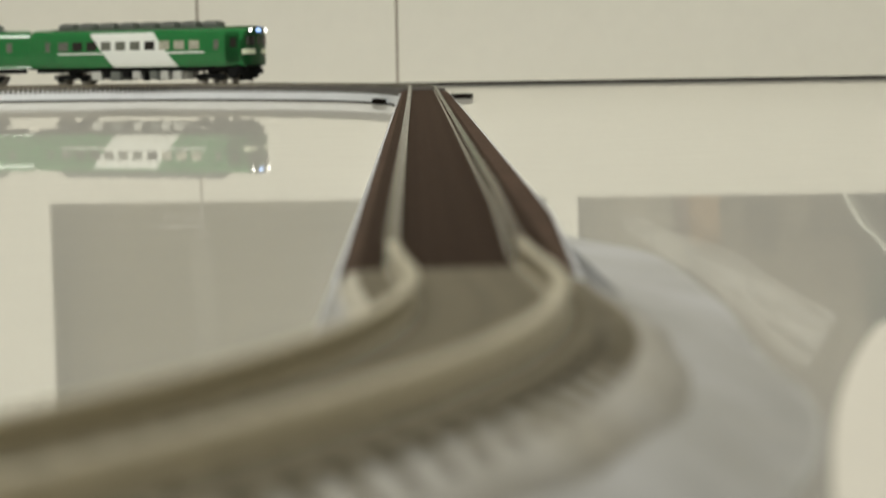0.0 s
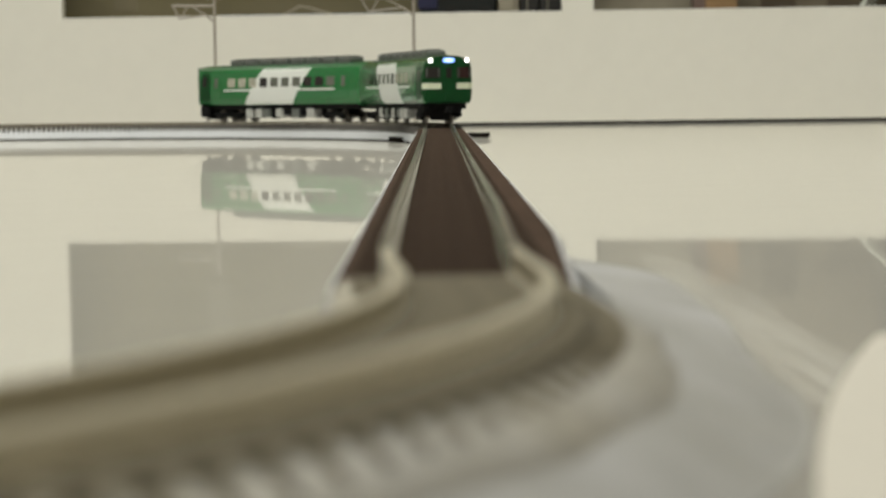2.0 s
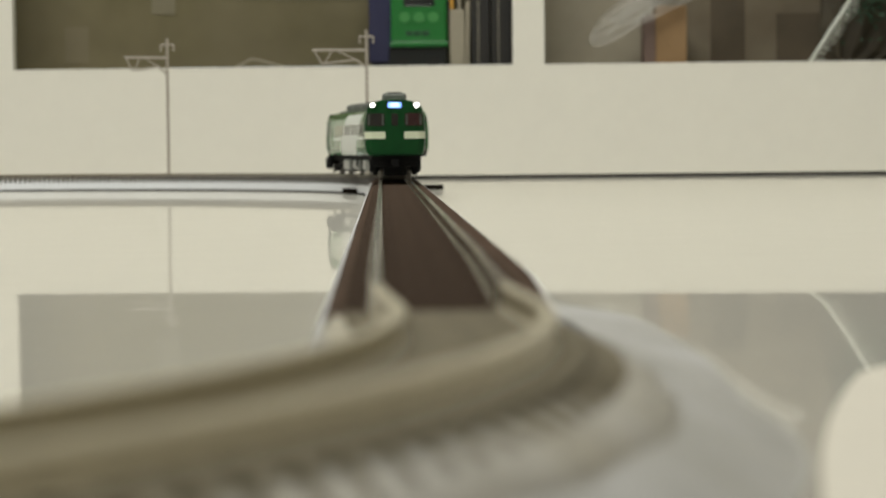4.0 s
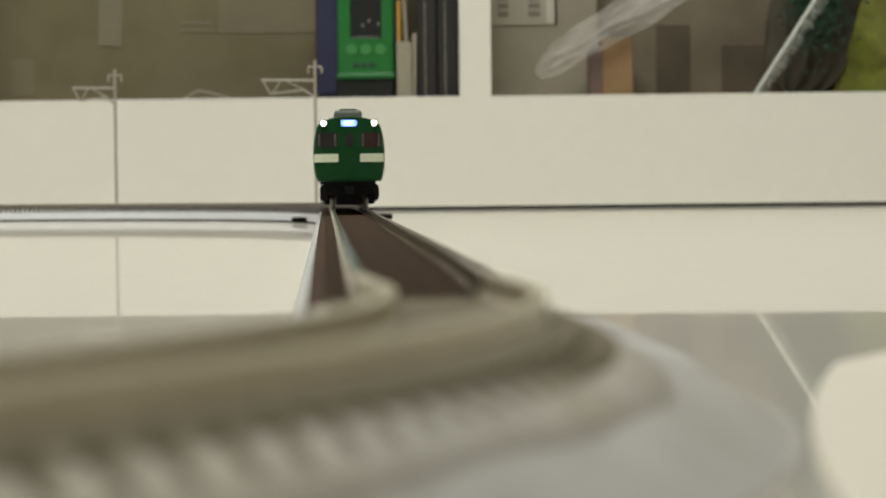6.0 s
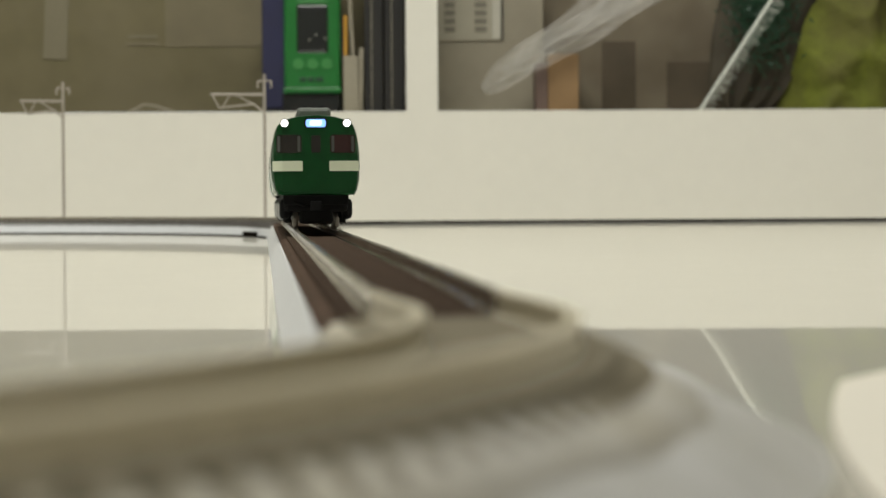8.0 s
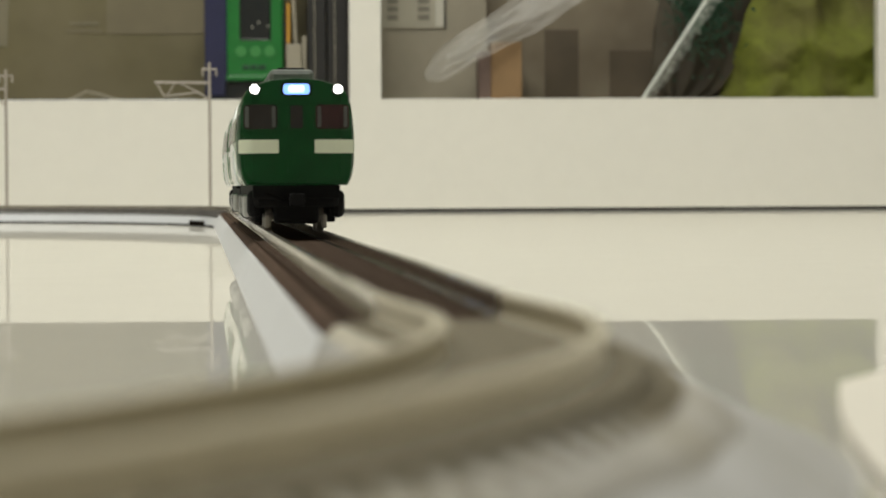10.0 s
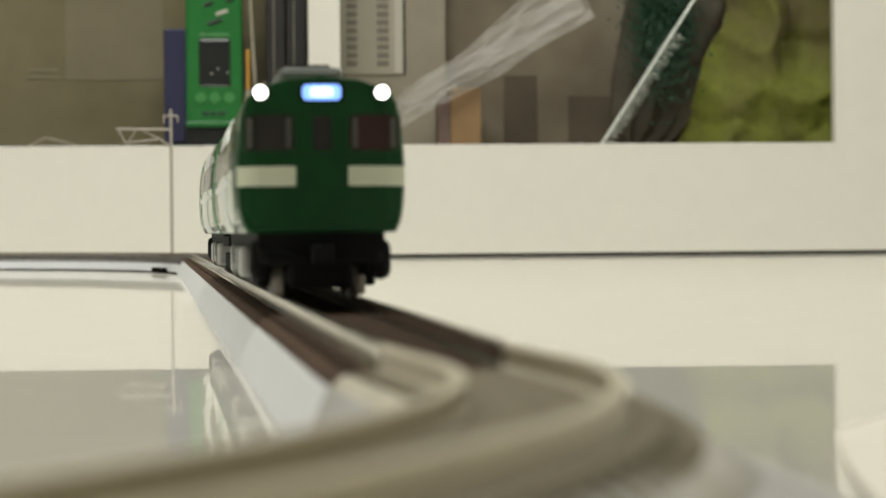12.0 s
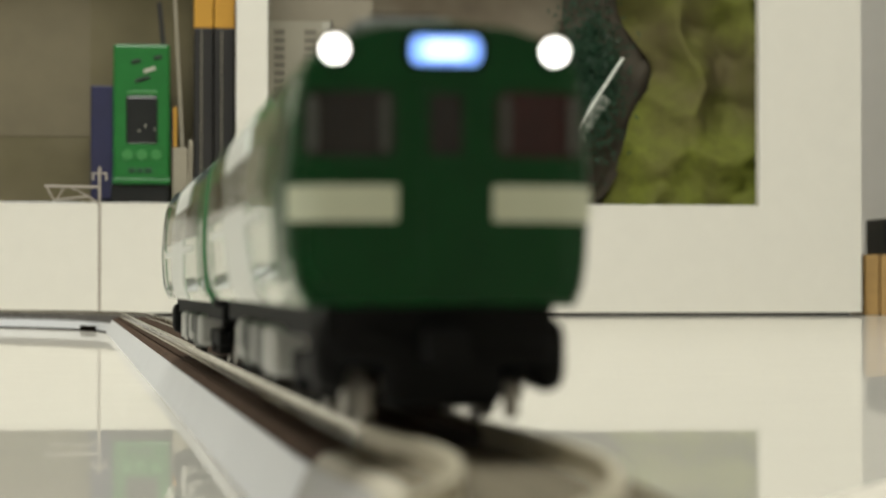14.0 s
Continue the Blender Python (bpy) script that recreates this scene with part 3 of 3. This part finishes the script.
        box(bm, c - 2.2, c + 2.2, -7.5, 7.5, 3.4, 6.6, 0.3)
        bogie = part("bogie", bm, CHASSIS, car)
        for d in (-7, 7):
            bm = bmesh.new()
            for s in (-1, 1):
                disc(bm, (c + d, s * 5.5, 2.95), (0, 1, 0), 2.95, 1.2, 20)
                disc(bm, (c + d, s * 4.9, 2.95), (0, 1, 0), 3.3, 0.4, 20)
            rod(bm, (c + d, -5.5, 2.95), (c + d, 5.5, 2.95), 0.7)
            part("wheelset", bm, STEEL, bogie, "steel wheelset")
    # the body is stretched to its true length; bogies and end gear move out with it
    for ob in car.children_recursive:
        kind = ob.name.split(".")[0]
        front = sum(v.co.x for v in ob.data.vertices) > 0
        if kind in ("bogie", "wheelset"):
            ob.data.transform(Matrix.Translation(((6.0 if front else -6.0) * MM, 0, 0)))
        elif kind in ("skirt", "side_step", "coupler", "rail_guard", "hose", "gangway"):
            ob.data.transform(Matrix.Translation(((9.15 if front else -9.15) * MM, 0, 0)))
        elif kind in ("underframe", "equipment_box"):
            ob.data.transform(Matrix.Diagonal((LONG, 1.03, 1, 1)))
        else:
            ob.data.transform(Matrix.Translation((0, 0, 0.5 * MM)) @ Matrix.Diagonal((LONG, 1.03, 1.02, 1)))
    return car


lead_car = railcar("railcar")
rear_car = copy_thing(lead_car, pose(0, 0, 0, 0, 0, 180))
# ---- things inside the cabinet ----
IN_Y = WALL_Y + 22.0
CARD = material("taupe_cardboard", (0.142, 0.122, 0.062), 0.75, grain=0.2, scale=45, big=11, second=(0.185, 0.158, 0.092))
TAPE = material("pale_tape", (0.19, 0.168, 0.108), 0.6, grain=0.08)
NAVY = material("navy_card", (0.016, 0.017, 0.062), 0.5, grain=0.2, scale=80)
TOY = material("bright_green_toy", (0.012, 0.145, 0.026), 0.35, grain=0.12, scale=90)
TOY_PALE = material("pale_green_print", (0.05, 0.23, 0.06), 0.4, grain=0.1)
INK = material("black_print", (0.012, 0.014, 0.014), 0.3, grain=0.3)
SPINE = material("charcoal_spine", (0.014, 0.013, 0.012), 0.5, grain=0.2)
ORANGE = material("amber_card", (0.52, 0.27, 0.03), 0.5, grain=0.12)
BEIGE = material("beige_plastic", (0.30, 0.27, 0.205), 0.5, grain=0.12)
PAPER = material("white_paper", (0.47, 0.45, 0.385), 0.8, grain=0.05)
LEAF = material("grey_leaflet_paper", (0.36, 0.335, 0.265), 0.8, grain=0.08, scale=60, big=20)
CARD_PRINT = material("faded_carton_print", (0.178, 0.152, 0.092), 0.7, grain=0.15, scale=45, big=14)
DARK_PRINT = material("dark_carton_print", (0.082, 0.062, 0.038), 0.7, grain=0.3, scale=45, big=14)
GREYINK = material("grey_print", (0.185, 0.17, 0.135), 0.7, grain=0.1)
TAN = material("tan_box_card", (0.27, 0.165, 0.075), 0.6, grain=0.15, scale=90)
PINK = material("faded_pink_print", (0.17, 0.115, 0.095), 0.6, grain=0.2, scale=90)
UMBER = material("umber_box_card", (0.115, 0.090, 0.058), 0.75, grain=0.28, scale=40, big=12, second=(0.20, 0.17, 0.12))
POUCH = material("dark_brown_pouch", (0.038, 0.030, 0.018), 0.8, grain=0.3, scale=60, big=18, second=(0.07, 0.058, 0.038))
TAUPE = material("grey_taupe_card", (0.275, 0.245, 0.185), 0.7, grain=0.15, scale=60, big=12)
SPROUT = material("yellow_green_cloth", (0.140, 0.160, 0.016), 0.85, grain=0.35, scale=140, big=13, second=(0.10, 0.083, 0.03))
FIR = material("dark_green_tinsel", (0.008, 0.048, 0.020), 0.5, grain=0.4, scale=300)
SILVER = material("silver_wire", (0.75, 0.78, 0.72), 0.3, 0.3)
FILM = clear_film("clear_bag_film", 0.28, (0.80, 0.78, 0.74), 0.35)
FILM_EDGE = clear_film("bag_fold_film", 0.22, (0.88, 0.87, 0.83), 0.3)
SHELF_Z = 80.1


def solid(name, label, category, dims, mat, bevel=0.8, group=""):
    t = thing(name, label, category, group)
    return t, boxpart("body", dims, mat, t, bevel)


# a large carton fills the back of one opening
carton, shell = solid("cardboard_carton", "large dull taupe cardboard carton with a strip of tape", "carton", (-408, 18, IN_Y + 70, IN_Y + 140, SHELF_Z, 318), CARD, 2)
bm = bmesh.new()
box(bm, -9, 9, -0.35, 0.35, 0, 191, 0.1, pose(-254, IN_Y + 69.5, 127, 0, 2.5, 0))
part("tape", bm, TAPE, carton, "paler strip of tape")
boxpart("print_panel", (-170, -96, IN_Y + 69.4, IN_Y + 69.9, 136, 317), CARD_PRINT, carton, 0.1, "faded paler print")
boxpart("print_bar", (-200, -174, IN_Y + 69.3, IN_Y + 69.8, 137, 139.5), CARD_PRINT, carton, 0.1)
boxpart("print_bar", (-198, -176, IN_Y + 69.3, IN_Y + 69.8, 143, 145), TAPE, carton, 0.1)
boxpart("print_bar", (-330, -312, IN_Y + 69.3, IN_Y + 69.8, 90, 118), CARD_PRINT, carton, 0.1)
# an added black slab gives the shadowed gap between carton and shelf
low, _ = solid("black_tray", "low black slab for the dark gap below the carton", "tray", (-240, -100, IN_Y + 12, IN_Y + 48, SHELF_Z, 84.6), INK, 0.8)

# bent beige strips lying on the shelf
loose = thing("bent_strip", "thin bent beige plastic strip on the shelf", "strip")
bm = bmesh.new()
for a, b in (((-192, 83), (-180, 89.5)), ((-180, 89.5), (-174, 88.5)), ((-174, 88.5), (-156, 83.2))):
    rod(bm, (a[0], IN_Y + 4, a[1]), (b[0], IN_Y + 4, b[1]), 1.1, 6)
part("strip", bm, BEIGE, loose)

navy, _ = solid("navy_box", "narrow navy blue card box", "box", (-93, -70, IN_Y + 8, IN_Y + 40, SHELF_Z + 6, 170), NAVY, 1)
boxpart("foot", (-91, -72, IN_Y + 10, IN_Y + 38, SHELF_Z, SHELF_Z + 6), INK, navy, 0.5)

# an upright toy train, seen from its front
toy = thing("toy_train", "upright bright green toy train with a black windscreen", "toy train")
f = IN_Y - 2
boxpart("body", (-76.5, -35, f, f + 40, 98, 200), TOY, toy, 2.2)
boxpart("cornice", (-77, -34.4, f - 0.6, f + 4, 97, 101), TOY, toy, 0.8)
scr = boxpart("windscreen", (-67.5, -43.5, f - 0.9, f + 2, 126, 162), INK, toy, 2.0, "black windscreen")
boxpart("sill", (-66.5, -44.5, f - 1.3, f + 1, 163.2, 165.4), TOY_PALE, toy, 0.4)
for x, z in ((-57.5, 136), (-53, 139.5), (-46, 137)):
    bm = bmesh.new()
    bmesh.ops.create_icosphere(bm, subdivisions=1, radius=0.9, matrix=Matrix.Translation((x, f - 1.0, z)))
    part("sparkle", bm, PAPER, scr)
for x in (-66, -55.5, -45):
    bm = bmesh.new()
    disc(bm, (x, f - 0.4, 118.5), (0, 1, 0), 4.0, 1.2)
    part("lamp", bm, TOY_PALE, toy, "pale round lamp")
for x0, x1 in ((-65, -60), (-59, -54.5), (-53.5, -48)):
    boxpart("plate_bar", (x0, x1, f - 0.6, f + 1, 105, 108.5), FIR, toy, 0.4)
for x, z, w in ((-60, 187, 7), (-50, 181, 9), (-55, 174, 11), (-44, 190, 6)):
    bm = bmesh.new()
    box(bm, -w / 2, w / 2, -0.6, 0.6, -1.3, 1.3, 0.3, pose(x, f - 0.3, z, 0, -18, 0))
    part("decor_bar", bm, INK if w != 9 else PAPER, toy)
boxpart("underframe", (-78, -35.5, f + 3, f + 38, SHELF_Z + 3.5, 97), INK, toy, 1.0)
for x in (-68, -44):
    bm = bmesh.new()
    disc(bm, (x, f + 1.5, SHELF_Z + 4.2), (0, 1, 0), 4.2, 4)
    part("wheel", bm, SPINE, toy)

# slim cases and slats standing beside the toy
for x0, x1, z1, mat, lean in ((-17.5, -3.5, 213, SPINE, 0.0), (-2.6, 12.6, 213, SPINE, 0.0)):
    t = thing("slim_case", "slim charcoal case with an amber top", "case", "slim cases in the cabinet")
    boxpart("spine", (x0, x1, IN_Y + 6, IN_Y + 60, SHELF_Z, z1), mat, t, 0.8)
    boxpart("top_label", (x0, x1, IN_Y + 6, IN_Y + 60, z1 + .1, z1 + 45), ORANGE, t, 0.8, "amber top")
    boxpart("edge", (x0 + 5.2, x0 + 5.8, IN_Y + 5.4, IN_Y + 6.2, SHELF_Z + 1, z1 - 1), BEIGE, t)
for x, lean, z1, mat, w in ((-28.5, 5.5, 232, SPINE, 3.6), (-23.5, 3.0, 236, BEIGE, 2.4), (-20.5, -1.0, 130, BEIGE, 3.2)):
    t = thing("thin_slat", "thin leaning slat between toy and cases", "slat", "slats in the cabinet")
    bm = bmesh.new()
    box(bm, -w / 2, w / 2, 0, 30, 0.4, z1 - SHELF_Z, 0.4, pose(x, IN_Y + 2, SHELF_Z, 0, -lean, 0))
    part("slat", bm, mat, t)
plate2, _ = solid("beige_plate", "upright beige plastic plate", "plate", (-33, -22, IN_Y - 1, IN_Y + 3, SHELF_Z, 124), BEIGE, 0.6)
chip, _ = solid("amber_slip", "narrow amber paper slip", "slip", (-32.5, -30, IN_Y + 1, IN_Y + 4, 124.4, 154), ORANGE, 0.2)

# the second opening
wide, _ = solid("umber_carton", "long dark umber carton against the cabinet back", "box", (34, 470, IN_Y + 60, IN_Y + 130, SHELF_Z, 318), UMBER, 2)
for x0, x1, z0, z1 in ((164, 190, 81, 138), (214, 262, 81, 122)):
    boxpart("print_panel", (x0, x1, IN_Y + 59.3, IN_Y + 59.9, z0, z1), DARK_PRINT, wide, 0.1, "darker brown print")
leaflet = thing("leaflet", "white leaflet with columns of grey print", "leaflet")
boxpart("sheet", (37, 86, IN_Y + 39.4, IN_Y + 40.6, 138, 223), LEAF, leaflet, 0.2)
boxpart("margin", (79.5, 85.2, IN_Y + 38.9, IN_Y + 39.3, 139, 222.5), PAPER, leaflet, 0, "white margin")
boxpart("edge", (86.1, 87.4, IN_Y + 39.4, IN_Y + 40.6, 138, 223), INK, leaflet, 0.1, "black edge")
for x, w in ((43, 8), (66, 9)):
    z = 144
    while z < 218:
        h = 4.2 if w > 7 else 3.2
        boxpart("print_bar", (x, x + w, IN_Y + 39.0, IN_Y + 39.5, z, z + h), GREYINK, leaflet)
        z += h + (2.0 if w > 7 else 2.6)
prop, _ = solid("leaflet_stand", "plain grey taupe card stand", "stand", (34.5, 118, IN_Y + 41, IN_Y + 49, SHELF_Z, 240), TAUPE, 0.6)
tanbox, _ = solid("tan_box", "small tan card box with a faded pink side", "box", (119, 142, IN_Y + 10, IN_Y + 40, SHELF_Z, 126), TAN, 0.8)
boxpart("pink_side", (110, 118.9, IN_Y + 11, IN_Y + 40, SHELF_Z, 119), PINK, tanbox, 0.5)

# a crumpled clear bag, slung across the opening
bag = thing("plastic_bag", "crumpled clear plastic bag", "bag")
rng = random.Random(7)


def sheet(bm, start, end, width, nu, nv, rough, y, seed):
    """A crumpled strip from start to end (x, z)."""
    d = Vector((end[0] - start[0], end[1] - start[1]))
    nrm = Vector((-d.y, d.x)).normalized()
    rows = []
    for i in range(nu + 1):
        u = i / nu
        row = []
        for j in range(nv + 1):
            v = j / nv - 0.5
            w = width * min(1.0, 0.25 + 2.6 * u ** 0.5) * (0.55 + 0.75 * u + 0.15 * noise.noise((u * 4, seed, 0)))
            c = Vector(start) + d * u + nrm * (v * w + 3 * noise.noise((u * 3, seed, 5)))
            depth = rough * noise.fractal((u * 5, v * 6, seed), 1.0, 2.0, 4)
            row.append(bm.verts.new((c.x, y + depth, c.y)))
        rows.append(row)
    for a, b in zip(rows, rows[1:]):
        for j in range(nv):
            bm.faces.new((a[j], a[j + 1], b[j + 1], b[j]))


pouch = thing("dark_pouch", "soft crumpled dark brown pouch behind the tinsel stem", "pouch")
bm = bmesh.new()
sheet(bm, (262, 82), (330, 290), 88, 40, 30, 6, IN_Y + 40, 11.3)
part("skin", bm, POUCH, pouch, smooth=True)
bm = bmesh.new()
sheet(bm, (70, 98), (215, 196), 34, 60, 24, 10, IN_Y - 2, 3.1)
part("sheet", bm, FILM, bag, smooth=True)
bm = bmesh.new()
sheet(bm, (84, 112), (214, 190), 15, 60, 12, 7, IN_Y - 6, 8.4)
part("fold", bm, FILM_EDGE, bag, smooth=True)
bm = bmesh.new()
sheet(bm, (80, 104), (122, 128), 5, 30, 6, 5, IN_Y - 7, 4.4)
part("fold", bm, FILM_EDGE, bag, smooth=True)

# a silver stem with bristles, leaning to one side, and its dark tinsel
stem = thing("tinsel_stem", "silver wire stem with fine bristles and dark green tinsel", "tinsel stem")
bm = bmesh.new()
a, b = Vector((229, IN_Y - 3, SHELF_Z)), Vector((304, IN_Y + 2, 194))
rod(bm, a, b, 1.15, 8)
part("wire", bm, SILVER, stem)
bm = bmesh.new()
for i in range(96):
    p = a.lerp(b, 0.02 + 0.75 * i / 96)
    n = Vector((0.93, -0.1, -0.36 + rng.uniform(-.25, .25))).normalized()
    rod(bm, p, p + n * rng.uniform(5, 10.5), 0.15, 4)
    if i % 2:
        rod(bm, p, p - n * rng.uniform(1.5, 3), 0.14, 4)
tagged(part("bristles", bm, SILVER, stem), kind="stuff")
bm = bmesh.new()
for i in range(4200):
    p = Vector((rng.gauss(280, 11), IN_Y + 14 + rng.uniform(-6, 10), rng.gauss(178, 24)))
    q = Vector((rng.uniform(-1, 1), rng.uniform(-1, 1), rng.uniform(-1, 1))).normalized() * rng.uniform(3.5, 6.5)
    r = q.cross(Vector((0, 1, 0.3))).normalized() * 0.8
    bm.faces.new([bm.verts.new(v) for v in (p, p + q * .5 + r, p + q, p + q * .5 - r)])
tagged(part("tinsel", bm, FIR, stem), kind="stuff")

# a heap of yellow-green cloth fills the corner
cloth = thing("green_cloth", "crumpled yellow-green cloth heaped in the cabinet corner", "cloth")
bm = bmesh.new()
rows = []
for i in range(61):
    u = i / 60
    row = []
    for j in range(61):
        v = j / 60
        z = SHELF_Z + 230 * v
        left = 292 + 0.36 * min(z - SHELF_Z, 105) - 0.5 * max(0, z - 190) + 3 * math.sin(v * 17)
        x = left + (474 - left) * u
        fold = abs(noise.noise((x * .022, z * .016, 2.0))) * 38 + 6 * noise.fractal((x * .03, z * .03, 5), 1, 2, 3) + 4 * max(0, 0.16 - abs(noise.noise((x * .035 + z * .02, z * .04, 7)))) / .16
        row.append(bm.verts.new((x, IN_Y + 6 + fold + 14 * (1 - min(1, u * 6)) , z)))
    rows.append(row)
for p, q in zip(rows, rows[1:]):
    for j in range(60):
        bm.faces.new((p[j], p[j + 1], q[j + 1], q[j]))
part("drape", bm, SPROUT, cloth, smooth=True)

# beside the cabinet
block, _ = solid("wooden_block", "honey-coloured wooden block on the table", "block", (488, 499, 1642, 1700, 0.1, 46), WOOD, 0.8)
block2, _ = solid("wooden_box", "honey-coloured wooden box on the table", "box", (501, 590, 1644, 1760, 0.1, 46), WOOD, 0.8)
cap, _ = solid("black_case", "small black case on the wooden box", "case", (506, 560, 1650, 1700, 46.1, 74), INK, 1.2)



# ---- the run of the train ----
# seconds and the way of the cab front along the track, in millimetres
RUN = [(0, 463.4), (0.5, 524.8), (1.0, 582.8), (1.5, 642.0), (2.0, 703.1), (2.5, 764.0), (3.0, 804), (3.5, 836), (4.0, 865), (4.5, 891), (5.0, 919), (5.5, 951), (6.0, 986),
       (6.5, 1021), (7.0, 1058), (7.5, 1096), (8.0, 1135), (9.0, 1215), (10.0, 1294), (10.5, 1332), (11.0, 1370), (11.5, 1408),
       (12.0, 1446), (12.5, 1484), (13.0, 1519), (13.5, 1559), (14.0, 1597)]


def car_pose(front, turned, sway=0.0):
    """The pose of a car whose leading end stands at that way: it hangs on its two bogies; sway is the play of the first."""
    a, b = along(front - 24.1, sway), along(front - 117.2)
    h = math.degrees(math.atan2(a[1] - b[1], a[0] - b[0]))
    return pose((a[0] + b[0]) / 2 * MM, (a[1] + b[1]) / 2 * MM, (RAIL_TOP + float(np.interp(front, [1480, 1597], [0, 0.5]))) * MM, 0, 0, h + (180 if turned else 0))


def swivel(car, lag, turned):
    """The bogies turn with the track under the car; skirt, guards and hose are carried by the cab's bogie."""
    for ob in car.children:
        kind = ob.name.split(".")[0]
        if kind == "bogie":
            cab_end = sum(v.co.x for v in ob.data.vertices) > 0
        elif kind in ("skirt", "side_step", "rail_guard", "hose"):
            cab_end = True
        else:
            continue
        c = 0.0465 if cab_end else -0.0465
        back = 24.1 if cab_end != turned else 117.2
        rows = []
        for t, s in RUN:
            s = s - lag
            a, b = along(s - 24.1), along(s - 117.2)
            p, q = along(s - back + 7), along(s - back - 7)
            turn = math.atan2(p[1] - q[1], p[0] - q[0]) - math.atan2(a[1] - b[1], a[0] - b[0])
            turn = math.degrees((turn + math.pi) % (2 * math.pi) - math.pi)
            rows.append((t, pose(c, 0, 0, 0, 0, turn) @ pose(-c, 0, 0)))
        walk(ob, rows)


def motions():
    walk(lead_car, [(t, car_pose(s, False, float(np.interp(t, [10, 11.5, 12.5, 14], [0, -0.7, -0.5, -1.4])))) for t, s in RUN])
    walk(rear_car, [(t, car_pose(s - 145.3, True)) for t, s in RUN])
    swivel(lead_car, 0.0, False)
    swivel(rear_car, 145.3, True)


motions()
